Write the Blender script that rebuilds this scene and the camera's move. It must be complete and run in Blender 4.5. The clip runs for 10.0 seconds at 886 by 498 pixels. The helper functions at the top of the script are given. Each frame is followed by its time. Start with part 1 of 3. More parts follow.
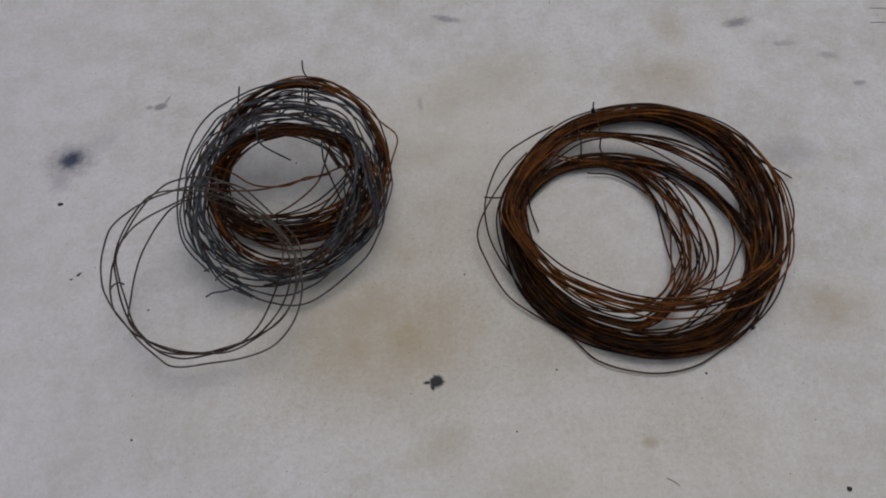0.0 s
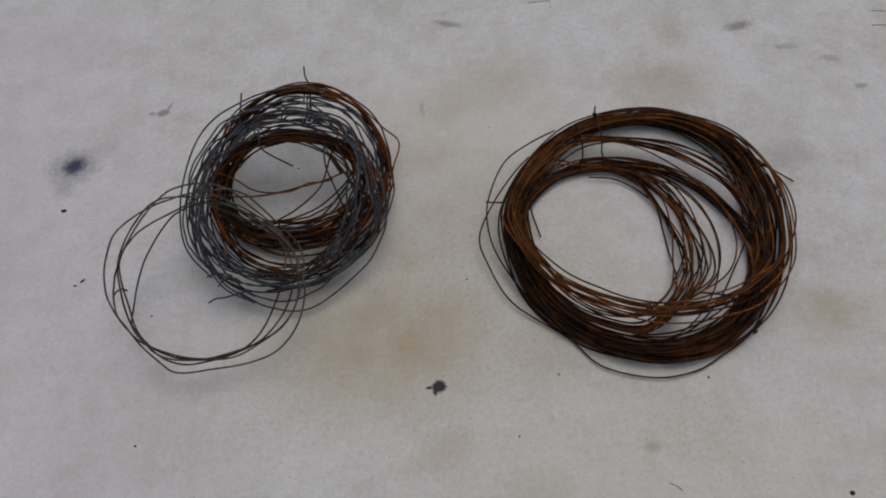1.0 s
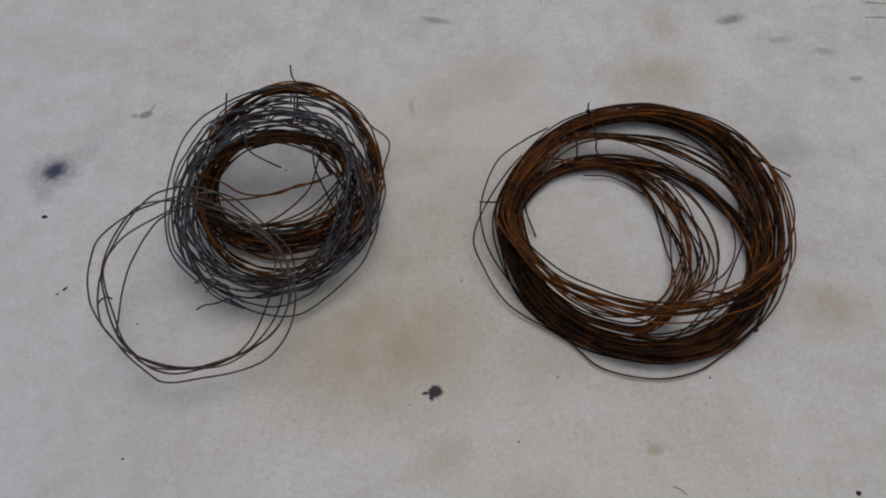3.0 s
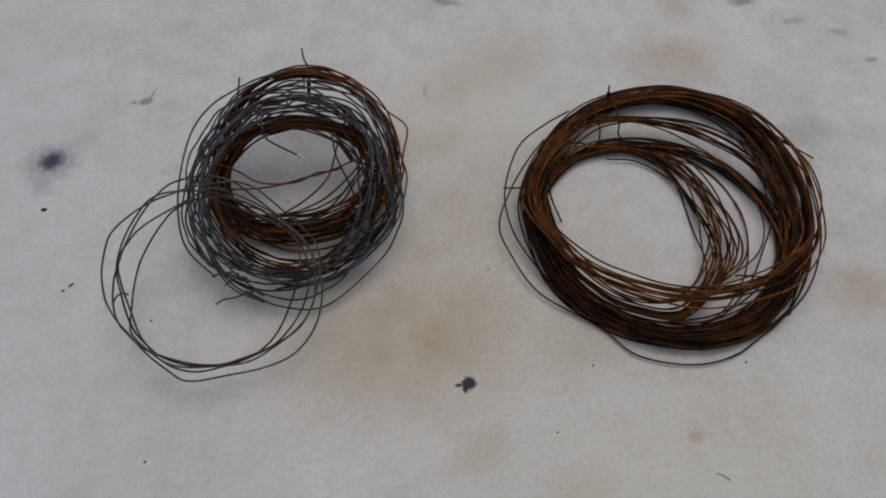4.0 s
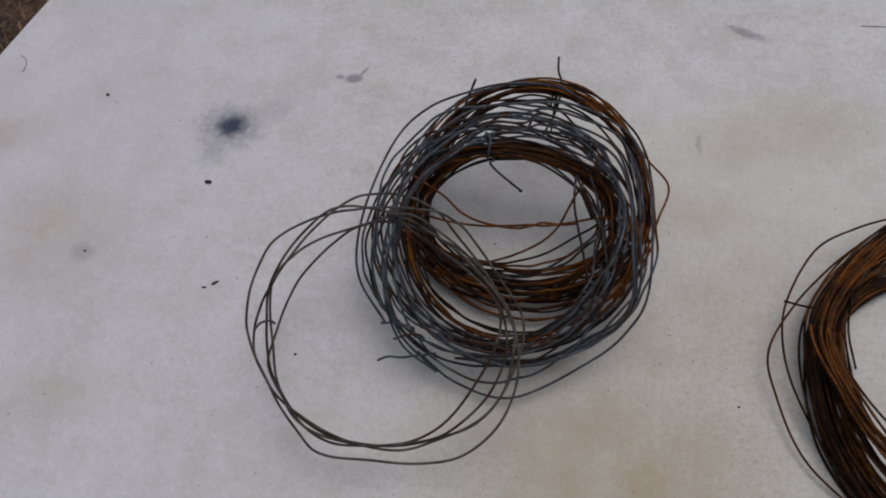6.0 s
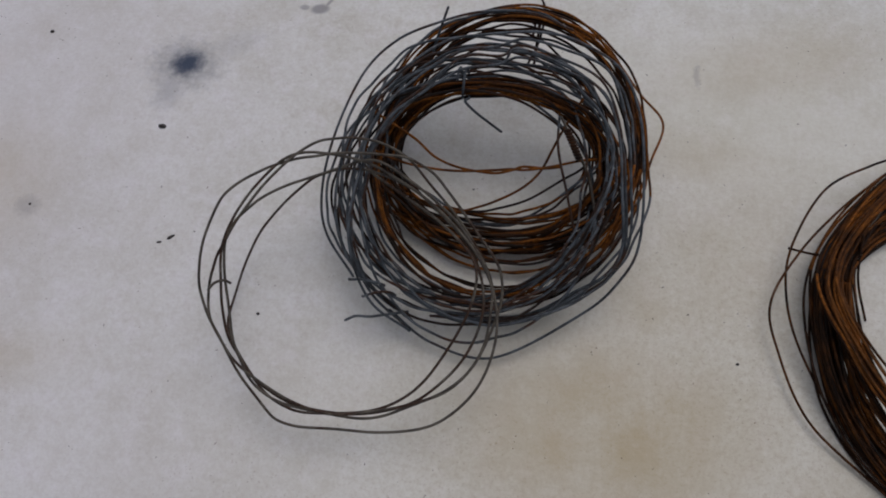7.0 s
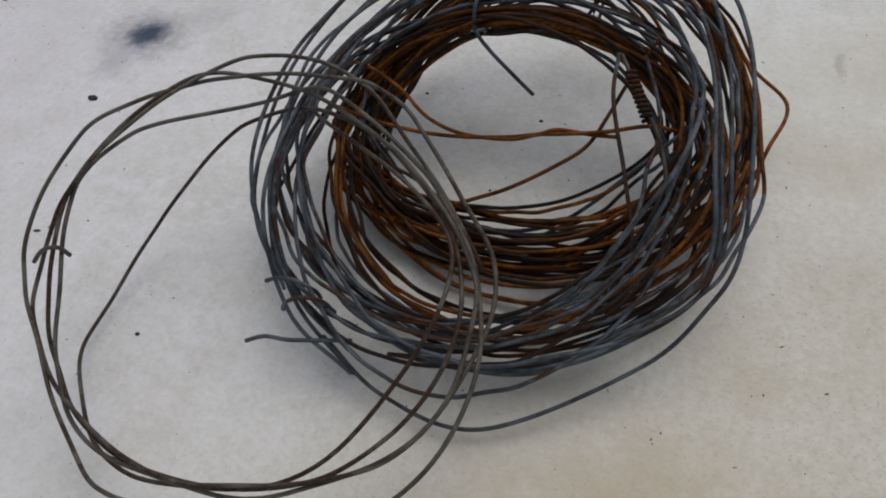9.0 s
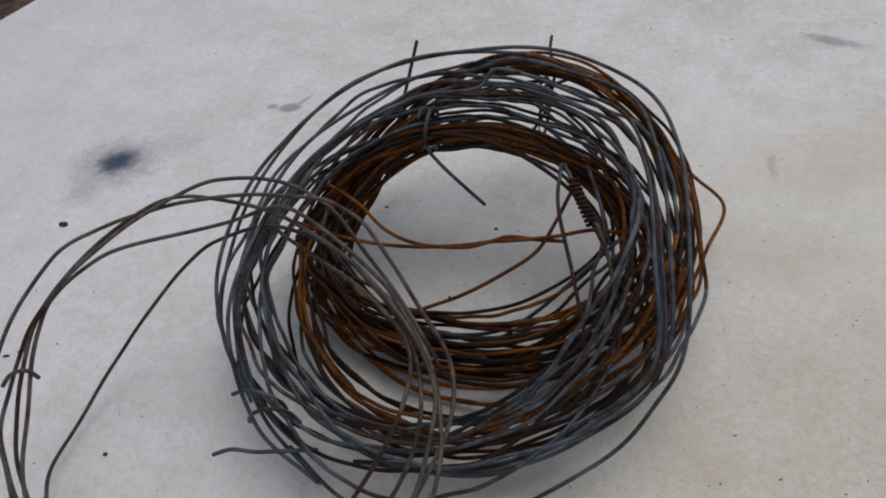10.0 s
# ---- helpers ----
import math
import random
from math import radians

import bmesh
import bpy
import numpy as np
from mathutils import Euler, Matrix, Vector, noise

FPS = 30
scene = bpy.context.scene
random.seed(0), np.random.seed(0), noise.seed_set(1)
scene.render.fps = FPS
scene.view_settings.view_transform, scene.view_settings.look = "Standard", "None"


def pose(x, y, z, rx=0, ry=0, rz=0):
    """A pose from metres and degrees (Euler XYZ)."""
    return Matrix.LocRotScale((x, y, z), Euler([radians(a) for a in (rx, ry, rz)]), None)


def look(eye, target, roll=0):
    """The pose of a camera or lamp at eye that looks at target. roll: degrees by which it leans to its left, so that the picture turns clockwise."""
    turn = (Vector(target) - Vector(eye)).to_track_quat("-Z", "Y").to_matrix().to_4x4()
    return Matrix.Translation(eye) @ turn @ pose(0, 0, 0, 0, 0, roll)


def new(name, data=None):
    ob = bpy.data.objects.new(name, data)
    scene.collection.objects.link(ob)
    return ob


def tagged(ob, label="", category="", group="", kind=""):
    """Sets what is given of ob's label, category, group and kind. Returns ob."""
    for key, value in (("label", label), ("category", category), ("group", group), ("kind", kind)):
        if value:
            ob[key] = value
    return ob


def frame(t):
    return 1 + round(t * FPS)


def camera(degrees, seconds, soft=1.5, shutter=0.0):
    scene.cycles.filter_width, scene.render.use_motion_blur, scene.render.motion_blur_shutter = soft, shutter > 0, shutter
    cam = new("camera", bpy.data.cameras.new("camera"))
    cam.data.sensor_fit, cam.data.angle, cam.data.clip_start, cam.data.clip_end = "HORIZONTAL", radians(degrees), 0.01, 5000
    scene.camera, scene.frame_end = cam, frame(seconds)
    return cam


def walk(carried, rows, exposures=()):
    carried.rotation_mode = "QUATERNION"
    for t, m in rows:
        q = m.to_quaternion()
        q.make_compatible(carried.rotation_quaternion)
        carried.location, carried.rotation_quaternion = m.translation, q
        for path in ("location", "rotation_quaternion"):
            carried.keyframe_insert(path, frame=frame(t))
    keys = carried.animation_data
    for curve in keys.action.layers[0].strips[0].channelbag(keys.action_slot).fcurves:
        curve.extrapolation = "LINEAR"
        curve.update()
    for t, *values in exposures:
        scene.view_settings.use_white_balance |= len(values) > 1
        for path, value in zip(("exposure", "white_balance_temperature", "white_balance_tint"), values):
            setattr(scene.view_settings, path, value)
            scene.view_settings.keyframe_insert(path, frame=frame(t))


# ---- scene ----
cam = camera(54.8, 10.0, soft=1.9)
PATH = [
    (0, (0.06, -0.078, 0.85), (-0.032, 0.943, -0.867), -8.2),
    (0.5, (0.059, -0.08, 0.852), (-0.021, 0.948, -0.862), -7.8),
    (1, (0.063, -0.076, 0.853), (-0.039, 0.95, -0.862), -8.9),
    (1.5, (0.056, -0.077, 0.852), (-0.029, 0.948, -0.864), -8.4),
    (2, (0.057, -0.076, 0.852), (-0.012, 0.942, -0.868), -7.4),
    (2.5, (0.059, -0.072, 0.847), (-0.035, 0.949, -0.87), -8.6),
    (3.8, (-0.01, -0.043, 0.822), (0.022, 0.96, -0.908), -4.6),
    (4, (-0.028, -0.041, 0.819), (0.014, 0.945, -0.921), -3.7),
    (4.5, (-0.02, -0.028, 0.791), (-0.028, 0.945, -0.956), -1.7),
    (5, (0.006, 0.015, 0.765), (-0.19, 1.051, -0.934), -5.0),
    (5.5, (-0.071, 0.063, 0.73), (-0.41, 1.07, -0.965), -7.4),
    (5.7, (-0.103, 0.092, 0.696), (-0.433, 1.09, -1.005), -7.1),
    (6.8, (-0.108, 0.167, 0.627), (-0.361, 0.996, -1.175), -7.8),
    (7, (-0.095, 0.17, 0.613), (-0.382, 0.992, -1.188), -9.2),
    (7.5, (-0.077, 0.182, 0.598), (-0.467, 1.007, -1.181), -12.7),
    (8, (-0.069, 0.201, 0.562), (-0.524, 1.03, -1.2), -15.9),
    (8.5, (-0.061, 0.219, 0.448), (-0.603, 1.11, -1.258), -16.7),
    (9, (-0.057, 0.21, 0.345), (-0.651, 1.336, -1.197), -11.1),
    (9.5, (-0.058, 0.198, 0.348), (-0.681, 1.556, -0.981), -8.1),
    (10, (-0.044, 0.201, 0.356), (-0.62, 1.53, -1.022), -10.4),
]
EXPOSURES = [(0.0, -0.48, 6200, 18), (4.5, -0.40, 6220, 18), (5.5, -0.34, 6090, 20), (7.5, -0.31, 6190, 18), (8.5, -0.23, 6170, 17), (9.0, 0.01, 6170, 15), (9.5, 0.01, 6100, 17), (10.0, -0.03, 6120, 17)]
walk(cam, [(t, look(eye, target, roll)) for t, eye, target, roll in PATH], EXPOSURES)

# ---- world and light: a bright overcast sky, high and soft ----
world = bpy.data.worlds.new("world")
scene.world = world
world.use_nodes = True
wn = world.node_tree.nodes
sky = wn.new("ShaderNodeTexSky")
sky.sky_type = "NISHITA"
sky.sun_disc = False
sky.sun_elevation = radians(68)
sky.sun_rotation = radians(29)
sky.dust_density = 4.0
haze = wn.new("ShaderNodeHueSaturation")
haze.inputs["Saturation"].default_value = 0.45
world.node_tree.links.new(sky.outputs[0], haze.inputs["Color"])
world.node_tree.links.new(haze.outputs[0], wn["Background"].inputs[0])
wn["Background"].inputs[1].default_value = 0.105

sun = new("sun", bpy.data.lights.new("sun", "SUN"))
sun.data.energy = 0.3
sun.data.angle = radians(60)
sun.data.color = (1.0, 0.96, 0.90)
sun.matrix_world = look((0.5, 0.9, 2.6), (0, 0, 0))


# ---- materials ----
def material(name, rough=0.6, metal=0.0):
    mat = bpy.data.materials.new(name)
    mat.use_nodes = True
    nt = mat.node_tree
    shader = nt.nodes["Principled BSDF"]
    shader.inputs["Roughness"].default_value = rough
    shader.inputs["Metallic"].default_value = metal
    return mat, nt, shader


def value_of(nt, op, a, b=None, clamp=False):
    node = nt.nodes.new("ShaderNodeMath")
    node.operation = op
    node.use_clamp = clamp
    for i, v in enumerate((a, b)):
        if v is None:
            continue
        if isinstance(v, (int, float)):
            node.inputs[i].default_value = v
        else:
            nt.links.new(v, node.inputs[i])
    return node.outputs[0]


def noise_of(nt, coords, scale, detail=4.0, rough=0.55):
    node = nt.nodes.new("ShaderNodeTexNoise")
    node.inputs["Scale"].default_value = scale
    node.inputs["Detail"].default_value = detail
    node.inputs["Roughness"].default_value = rough
    nt.links.new(coords, node.inputs["Vector"])
    return node.outputs[0]


def band(nt, v, lo, hi, out_lo=0.0, out_hi=1.0):
    node = nt.nodes.new("ShaderNodeMapRange")
    node.interpolation_type = "SMOOTHSTEP"
    nt.links.new(v, node.inputs["Value"])
    for key, x in (("From Min", lo), ("From Max", hi), ("To Min", out_lo), ("To Max", out_hi)):
        node.inputs[key].default_value = x
    return node.outputs[0]


def blend(nt, fac, a, b):
    node = nt.nodes.new("ShaderNodeMix")
    node.data_type = "RGBA"
    for sock, v in ((node.inputs[0], fac), (node.inputs[6], a), (node.inputs[7], b)):
        if isinstance(v, (int, float)):
            sock.default_value = v
        elif isinstance(v, tuple):
            sock.default_value = (*v, 1.0)
        else:
            nt.links.new(v, sock)
    return node.outputs[2]


def bump(nt, shader, height, strength, distance):
    node = nt.nodes.new("ShaderNodeBump")
    node.inputs["Strength"].default_value = strength
    node.inputs["Distance"].default_value = distance
    nt.links.new(height, node.inputs["Height"])
    nt.links.new(node.outputs[0], shader.inputs["Normal"])


def wire_material(name, base, dull, rust, lo, hi, metal, rough, gloss):
    """Iron wire: bare or zinc colour, its dull patches, and rust where a slow noise passes lo to hi."""
    mat, nt, shader = material(name, rough, metal)
    co = nt.nodes.new("ShaderNodeTexCoord").outputs["Object"]
    info = nt.nodes.new("ShaderNodeObjectInfo").outputs["Random"]
    shader.inputs["Specular IOR Level"].default_value = gloss
    patch = noise_of(nt, co, 38.0, 3.0)
    fine = noise_of(nt, co, 420.0, 4.0)
    shift = value_of(nt, "ADD", patch, value_of(nt, "MULTIPLY", value_of(nt, "SUBTRACT", info, 0.5), 0.30))
    aside = nt.nodes.new("ShaderNodeVectorMath")
    aside.operation = "ADD"
    nt.links.new(co, aside.inputs[0])
    nt.links.new(value_of(nt, "MULTIPLY", info, 7.0), aside.inputs[1])
    mid = noise_of(nt, aside.outputs[0], 75.0, 4.0)
    grain = value_of(nt, "ADD", shift, value_of(nt, "MULTIPLY", value_of(nt, "SUBTRACT", fine, 0.5), 0.25))
    colour = blend(nt, band(nt, value_of(nt, "ADD", value_of(nt, "MULTIPLY", fine, 0.2), value_of(nt, "MULTIPLY", mid, 0.8)), 0.36, 0.66), base, dull)
    rusty = blend(nt, band(nt, fine, 0.35, 0.65), rust, tuple(0.42 * c for c in rust))
    nt.links.new(blend(nt, band(nt, grain, lo, hi), colour, rusty), shader.inputs["Base Color"])
    bump(nt, shader, fine, 0.9, 0.0009)
    return mat


ZINC = wire_material("galvanised_wire", (0.092, 0.108, 0.115), (0.021, 0.025, 0.027), (0.064, 0.026, 0.009), 0.54, 0.68, 0.15, 0.55, 0.4)
BROWN = wire_material("brown_wire", (0.026, 0.015, 0.009), (0.008, 0.0055, 0.004), (0.070, 0.025, 0.006), 0.46, 0.64, 0.05, 0.6, 0.2)
RUST = wire_material("rusty_wire", (0.135, 0.046, 0.0078), (0.030, 0.0115, 0.003), (0.25, 0.085, 0.011), 0.43, 0.62, 0.0, 0.7, 0.12)
# rust tones pushed apart: DARK also carries gap shade, OCHRE the lit highlights
DARK = wire_material("dark_rust_wire", (0.031, 0.0128, 0.0039), (0.007, 0.0034, 0.0016), (0.105, 0.038, 0.008), 0.45, 0.64, 0.0, 0.66, 0.12)
OCHRE = wire_material("ochre_rust_wire", (0.142, 0.050, 0.0082), (0.038, 0.0150, 0.004), (0.28, 0.093, 0.012), 0.43, 0.62, 0.0, 0.68, 0.14)
TAN = wire_material("grey_brown_wire", (0.118, 0.104, 0.076), (0.042, 0.034, 0.025), (0.060, 0.030, 0.014), 0.52, 0.68, 0.1, 0.5, 0.3)

# the tabletop: off-white, mottled, with the stains that it has and a painted lens tint
table_mat, nt, shader = material("worn_white_tabletop", 0.62)
co = nt.nodes.new("ShaderNodeTexCoord").outputs["Object"]
cloud = noise_of(nt, co, 8.0, 6.0, 0.62)
blotch = noise_of(nt, co, 22.0, 8.0, 0.68)
mottle = noise_of(nt, co, 42.0, 5.0, 0.6)
grain = noise_of(nt, co, 330.0, 3.0, 0.6)
fleck = noise_of(nt, co, 150.0, 4.0, 0.7)
ragged = noise_of(nt, co, 130.0, 4.0, 0.65)


def spot(x, y, rx, ry, soft, turn=0.0, rag=0.6, rag_noise=None):
    """1 inside an uneven spot on the tabletop, falling to 0 over soft of its radius."""
    node = nt.nodes.new("ShaderNodeMapping")
    node.vector_type = "TEXTURE"
    node.inputs["Location"].default_value = (x, y, 0)
    node.inputs["Rotation"].default_value = (0, 0, radians(turn))
    node.inputs["Scale"].default_value = (rx, ry, 1)
    nt.links.new(co, node.inputs["Vector"])
    length = nt.nodes.new("ShaderNodeVectorMath")
    length.operation = "LENGTH"
    nt.links.new(node.outputs[0], length.inputs[0])
    n = value_of(nt, "MULTIPLY", value_of(nt, "SUBTRACT", rag_noise or blotch, 0.5), 2.0 * rag)
    return band(nt, value_of(nt, "ADD", length.outputs["Value"], n), 1.0 - soft, 1.0 + soft, 1.0, 0.0)


def greatest(masks):
    out = masks[0]
    for m in masks[1:]:
        out = value_of(nt, "MAXIMUM", out, m)
    return out


def weigh(mask, amount):
    return value_of(nt, "MULTIPLY", mask, amount)


paint = blend(nt, band(nt, cloud, 0.38, 0.64), (0.750, 0.760, 0.690), (0.648, 0.650, 0.562))
paint = blend(nt, weigh(band(nt, blotch, 0.43, 0.68), 0.50), paint, (0.55, 0.53, 0.43))
paint = blend(nt, weigh(band(nt, mottle, 0.48, 0.68), 0.50), paint, (0.80, 0.795, 0.765))
paint = blend(nt, weigh(band(nt, fleck, 0.44, 0.68), 0.28), paint, (0.52, 0.475, 0.39))
paint = blend(nt, weigh(band(nt, fleck, 0.48, 0.30), 0.30), paint, (0.84, 0.835, 0.81))
paint = blend(nt, weigh(band(nt, grain, 0.44, 0.66), 0.17), paint, (0.43, 0.395, 0.33))
paint = blend(nt, weigh(band(nt, grain, 0.46, 0.32), 0.15), paint, (0.84, 0.835, 0.80))
speck = noise_of(nt, co, 560.0, 2.0, 0.5)
paint = blend(nt, weigh(value_of(nt, "MULTIPLY", band(nt, speck, 0.66, 0.72), band(nt, cloud, 0.42, 0.62)), 0.75), paint, (0.20, 0.15, 0.10))
dirt = noise_of(nt, co, 230.0, 6.0, 0.75)
paint = blend(nt, weigh(value_of(nt, "MULTIPLY", band(nt, dirt, 0.62, 0.70), band(nt, mottle, 0.46, 0.60)), 0.55), paint, (0.30, 0.23, 0.14))
# yellowed paint, strengthened to carry the lens's yellow-green centre
ochre = greatest([weigh(spot(0.02, 0.36, 0.20, 0.20, 0.9, 0, 0.5), 0.42), weigh(spot(0.05, 0.60, 0.16, 0.10, 0.9, 0, 0.5), 0.42),
                  weigh(spot(0.20, 0.17, 0.22, 0.10, 0.9, 0, 0.5), 0.42), weigh(spot(-0.20, 0.28, 0.12, 0.08, 0.9, 0, 0.5), 0.3)])
paint = blend(nt, ochre, paint, (0.68, 0.66, 0.50))
# lens colour shading put into the paint: purplish towards the left
purple_tint = greatest([weigh(spot(-0.66, 0.50, 0.24, 0.45, 0.9, 0, 0.4), 0.4), weigh(spot(-0.45, 0.15, 0.20, 0.25, 0.9, 0, 0.4), 0.3)])
paint = blend(nt, purple_tint, paint, (0.70, 0.665, 0.68))
dust = noise_of(nt, co, 560.0, 4.0, 0.7)
dusty = greatest([weigh(spot(0.04, 0.36, 0.15, 0.15, 0.9, 0, 0.6), 0.65), weigh(spot(-0.12, 0.27, 0.16, 0.08, 0.9, 0, 0.6), 0.5), weigh(spot(0.20, 0.20, 0.22, 0.10, 0.9, 0, 0.6), 0.4)])
film = value_of(nt, "ADD", dusty, 0.12, True)
grime = noise_of(nt, co, 190.0, 8.0, 0.78)
paint = blend(nt, weigh(value_of(nt, "MULTIPLY", band(nt, grime, 0.46, 0.66), film), 0.5), paint, (0.41, 0.355, 0.235))
paint = blend(nt, weigh(value_of(nt, "MULTIPLY", band(nt, grime, 0.46, 0.32), film), 0.6), paint, (0.82, 0.82, 0.77))
paint = blend(nt, value_of(nt, "MULTIPLY", band(nt, value_of(nt, "ADD", value_of(nt, "MULTIPLY", dust, 0.6), value_of(nt, "MULTIPLY", dirt, 0.4)), 0.53, 0.61), weigh(dusty, 0.55)), paint, (0.30, 0.225, 0.135))
brown = greatest([
    weigh(spot(0.03, 0.47, 0.06, 0.08, 0.9, 0, 0.5), 0.32), weigh(spot(-0.10, 0.30, 0.05, 0.035, 0.9, 20, 0.4), 0.5),
    weigh(spot(-0.05, 0.325, 0.10, 0.07, 0.9, 0, 0.4), 0.75), weigh(spot(-0.10, 0.345, 0.05, 0.04, 0.9, 0, 0.4), 0.45),
    weigh(spot(-0.01, 0.29, 0.05, 0.045, 0.9, 0, 0.4), 0.45), weigh(spot(0.055, 0.668, 0.075, 0.03, 0.9, 20, 0.4), 0.36),
    weigh(spot(0.312, 0.659, 0.05, 0.035, 0.9, 0, 0.4), 0.55), weigh(spot(0.326, 0.742, 0.02, 0.03, 0.9, 0, 0.4), 0.3),
    weigh(spot(0.006, 0.195, 0.03, 0.014, 0.9, 30, 0.4), 0.42), weigh(spot(0.432, 0.323, 0.05, 0.03, 0.9, 0, 0.4), 0.5),
    weigh(spot(0.105, 0.15, 0.025, 0.02, 0.9, 0, 0.4), 0.36), weigh(spot(-0.03, 0.41, 0.05, 0.06, 0.9, 0, 0.4), 0.35),
    weigh(spot(0.0, 0.56, 0.06, 0.025, 0.9, 0, 0.4), 0.3), weigh(spot(0.215, 0.186, 0.008, 0.006, 0.6), 0.6),
    weigh(spot(-0.69, 0.548, 0.05, 0.02, 0.9, 30, 0.4), 0.4), weigh(spot(-0.59, 0.45, 0.045, 0.05, 0.9, 0, 0.4), 0.4),
    weigh(spot(-0.52, 0.30, 0.05, 0.02, 0.9, 20, 0.4), 0.3), weigh(spot(0.10, 0.30, 0.06, 0.04, 0.9, 0, 0.4), 0.3),
])
brown = value_of(nt, "MULTIPLY", brown, band(nt, value_of(nt, "ADD", blotch, value_of(nt, "MULTIPLY", mottle, 0.35)), 0.40, 0.95, 0.5, 1.2), True)
paint = blend(nt, brown, paint, (0.44, 0.355, 0.190))
grey = greatest([
    weigh(spot(-0.353, 0.675, 0.0085, 0.0055, 0.35, 15, 0.5), 0.7), weigh(spot(-0.368, 0.675, 0.0045, 0.003, 0.4, 0, 0.5), 0.55),
    weigh(spot(-0.346, 0.684, 0.0015, 0.009, 0.5, -25, 0.4), 0.6), weigh(spot(0.031, 0.795, 0.020, 0.005, 0.6, -18, 1.1, ragged), 0.6),
    weigh(spot(0.416, 0.747, 0.016, 0.007, 0.6, 10, 0.7, ragged), 0.7), weigh(spot(0.468, 0.704, 0.014, 0.005, 0.6, 0, 1.2, ragged), 0.35),
    weigh(spot(0.517, 0.679, 0.010, 0.005, 0.6, -10, 1.2, ragged), 0.4), weigh(spot(-0.550, 0.434, 0.010, 0.009, 0.6, 0, 0.8, ragged), 0.3),
    weigh(spot(-0.008, 0.647, 0.003, 0.011, 0.6, 5, 1.8, ragged), 0.3), weigh(spot(0.43, 0.53, 0.03, 0.02, 0.8), 0.3),
    weigh(spot(0.543, 0.629, 0.007, 0.004, 0.6, 0, 0.7, ragged), 0.55),
])
paint = blend(nt, grey, paint, (0.17, 0.165, 0.17))
blue = greatest([
    weigh(spot(-0.459, 0.597, 0.017, 0.0145, 0.75, 20, 0.55, ragged), 1.0), weigh(spot(-0.460, 0.596, 0.026, 0.021, 0.9, 0, 0.9, ragged), 0.5),
    weigh(spot(-0.467, 0.570, 0.013, 0.020, 0.8, 0, 0.8, ragged), 0.30), weigh(spot(-0.466, 0.570, 0.0035, 0.022, 0.9, -4, 0.8, ragged), 0.22), weigh(spot(-0.425, 0.622, 0.030, 0.012, 0.8, 30, 0.9, ragged), 0.14),
])
paint = blend(nt, blue, paint, (0.036, 0.054, 0.088))
ink = greatest([spot(0.002, 0.2645, 0.0078, 0.0068, 0.25, 10, 0.55, ragged), spot(-0.0072, 0.2640, 0.0040, 0.0018, 0.5, 8, 0.8, ragged),
                spot(-0.002, 0.2575, 0.0022, 0.003, 0.5, 20, 0.9, ragged)])
paint = blend(nt, ink, paint, (0.014, 0.014, 0.017))
nt.links.new(paint, shader.inputs["Base Color"])
nt.links.new(band(nt, mottle, 0.3, 0.7, 0.55, 0.72), shader.inputs["Roughness"])
bump(nt, shader, value_of(nt, "ADD", grain, mottle), 0.16, 0.0012)

ground_mat, nt, shader = material("dry_earth", 0.95)
co = nt.nodes.new("ShaderNodeTexCoord").outputs["Object"]
clod = noise_of(nt, co, 7.0, 6.0, 0.65)
fine = noise_of(nt, co, 45.0, 5.0, 0.65)
soil = blend(nt, band(nt, clod, 0.38, 0.62), (0.016, 0.009, 0.005), (0.095, 0.052, 0.026))
nt.links.new(blend(nt, band(nt, fine, 0.45, 0.75), soil, (0.20, 0.135, 0.07)), shader.inputs["Base Color"])
bump(nt, shader, value_of(nt, "ADD", clod, fine), 0.8, 0.03)

straw_mat, nt, shader = material("dry_straw", 0.85)
rand = nt.nodes.new("ShaderNodeNewGeometry").outputs["Random Per Island"]
nt.links.new(blend(nt, rand, (0.030, 0.016, 0.008), (0.24, 0.145, 0.07)), shader.inputs["Base Color"])

crumb_mat, nt, shader = material("dark_crumb", 0.8)
rand = nt.nodes.new("ShaderNodeObjectInfo").outputs["Random"]
co = nt.nodes.new("ShaderNodeTexCoord").outputs["Object"]
crumb = blend(nt, rand, (0.018, 0.015, 0.014), (0.030, 0.023, 0.019))
nt.links.new(blend(nt, weigh(noise_of(nt, co, 900.0), 0.5), crumb, (0.055, 0.043, 0.034)), shader.inputs["Base Color"])

grit_mat, nt, shader = material("brown_grit", 0.85)
rand = nt.nodes.new("ShaderNodeNewGeometry").outputs["Random Per Island"]
nt.links.new(blend(nt, rand, (0.02, 0.016, 0.013), (0.22, 0.15, 0.09)), shader.inputs["Base Color"])

twig_mat, nt, shader = material("grey_twig", 0.85)
co = nt.nodes.new("ShaderNodeTexCoord").outputs["Object"]
nt.links.new(blend(nt, noise_of(nt, co, 300.0), (0.16, 0.14, 0.12), (0.36, 0.33, 0.28)), shader.inputs["Base Color"])

leg_mat, nt, shader = material("grey_painted_steel", 0.45, 0.3)
co = nt.nodes.new("ShaderNodeTexCoord").outputs["Object"]
nt.links.new(blend(nt, noise_of(nt, co, 30.0), (0.22, 0.22, 0.22), (0.30, 0.30, 0.29)), shader.inputs["Base Color"])


# ---- mesh helpers ----
def mesh_of(name, verts, faces, mat, smooth=True):
    me = bpy.data.meshes.new(name)
    me.from_pydata([tuple(map(float, v)) for v in verts], [], faces)
    me.polygons.foreach_set("use_smooth", [smooth] * len(me.polygons))
    me.materials.append(mat)
    me.update()
    return me


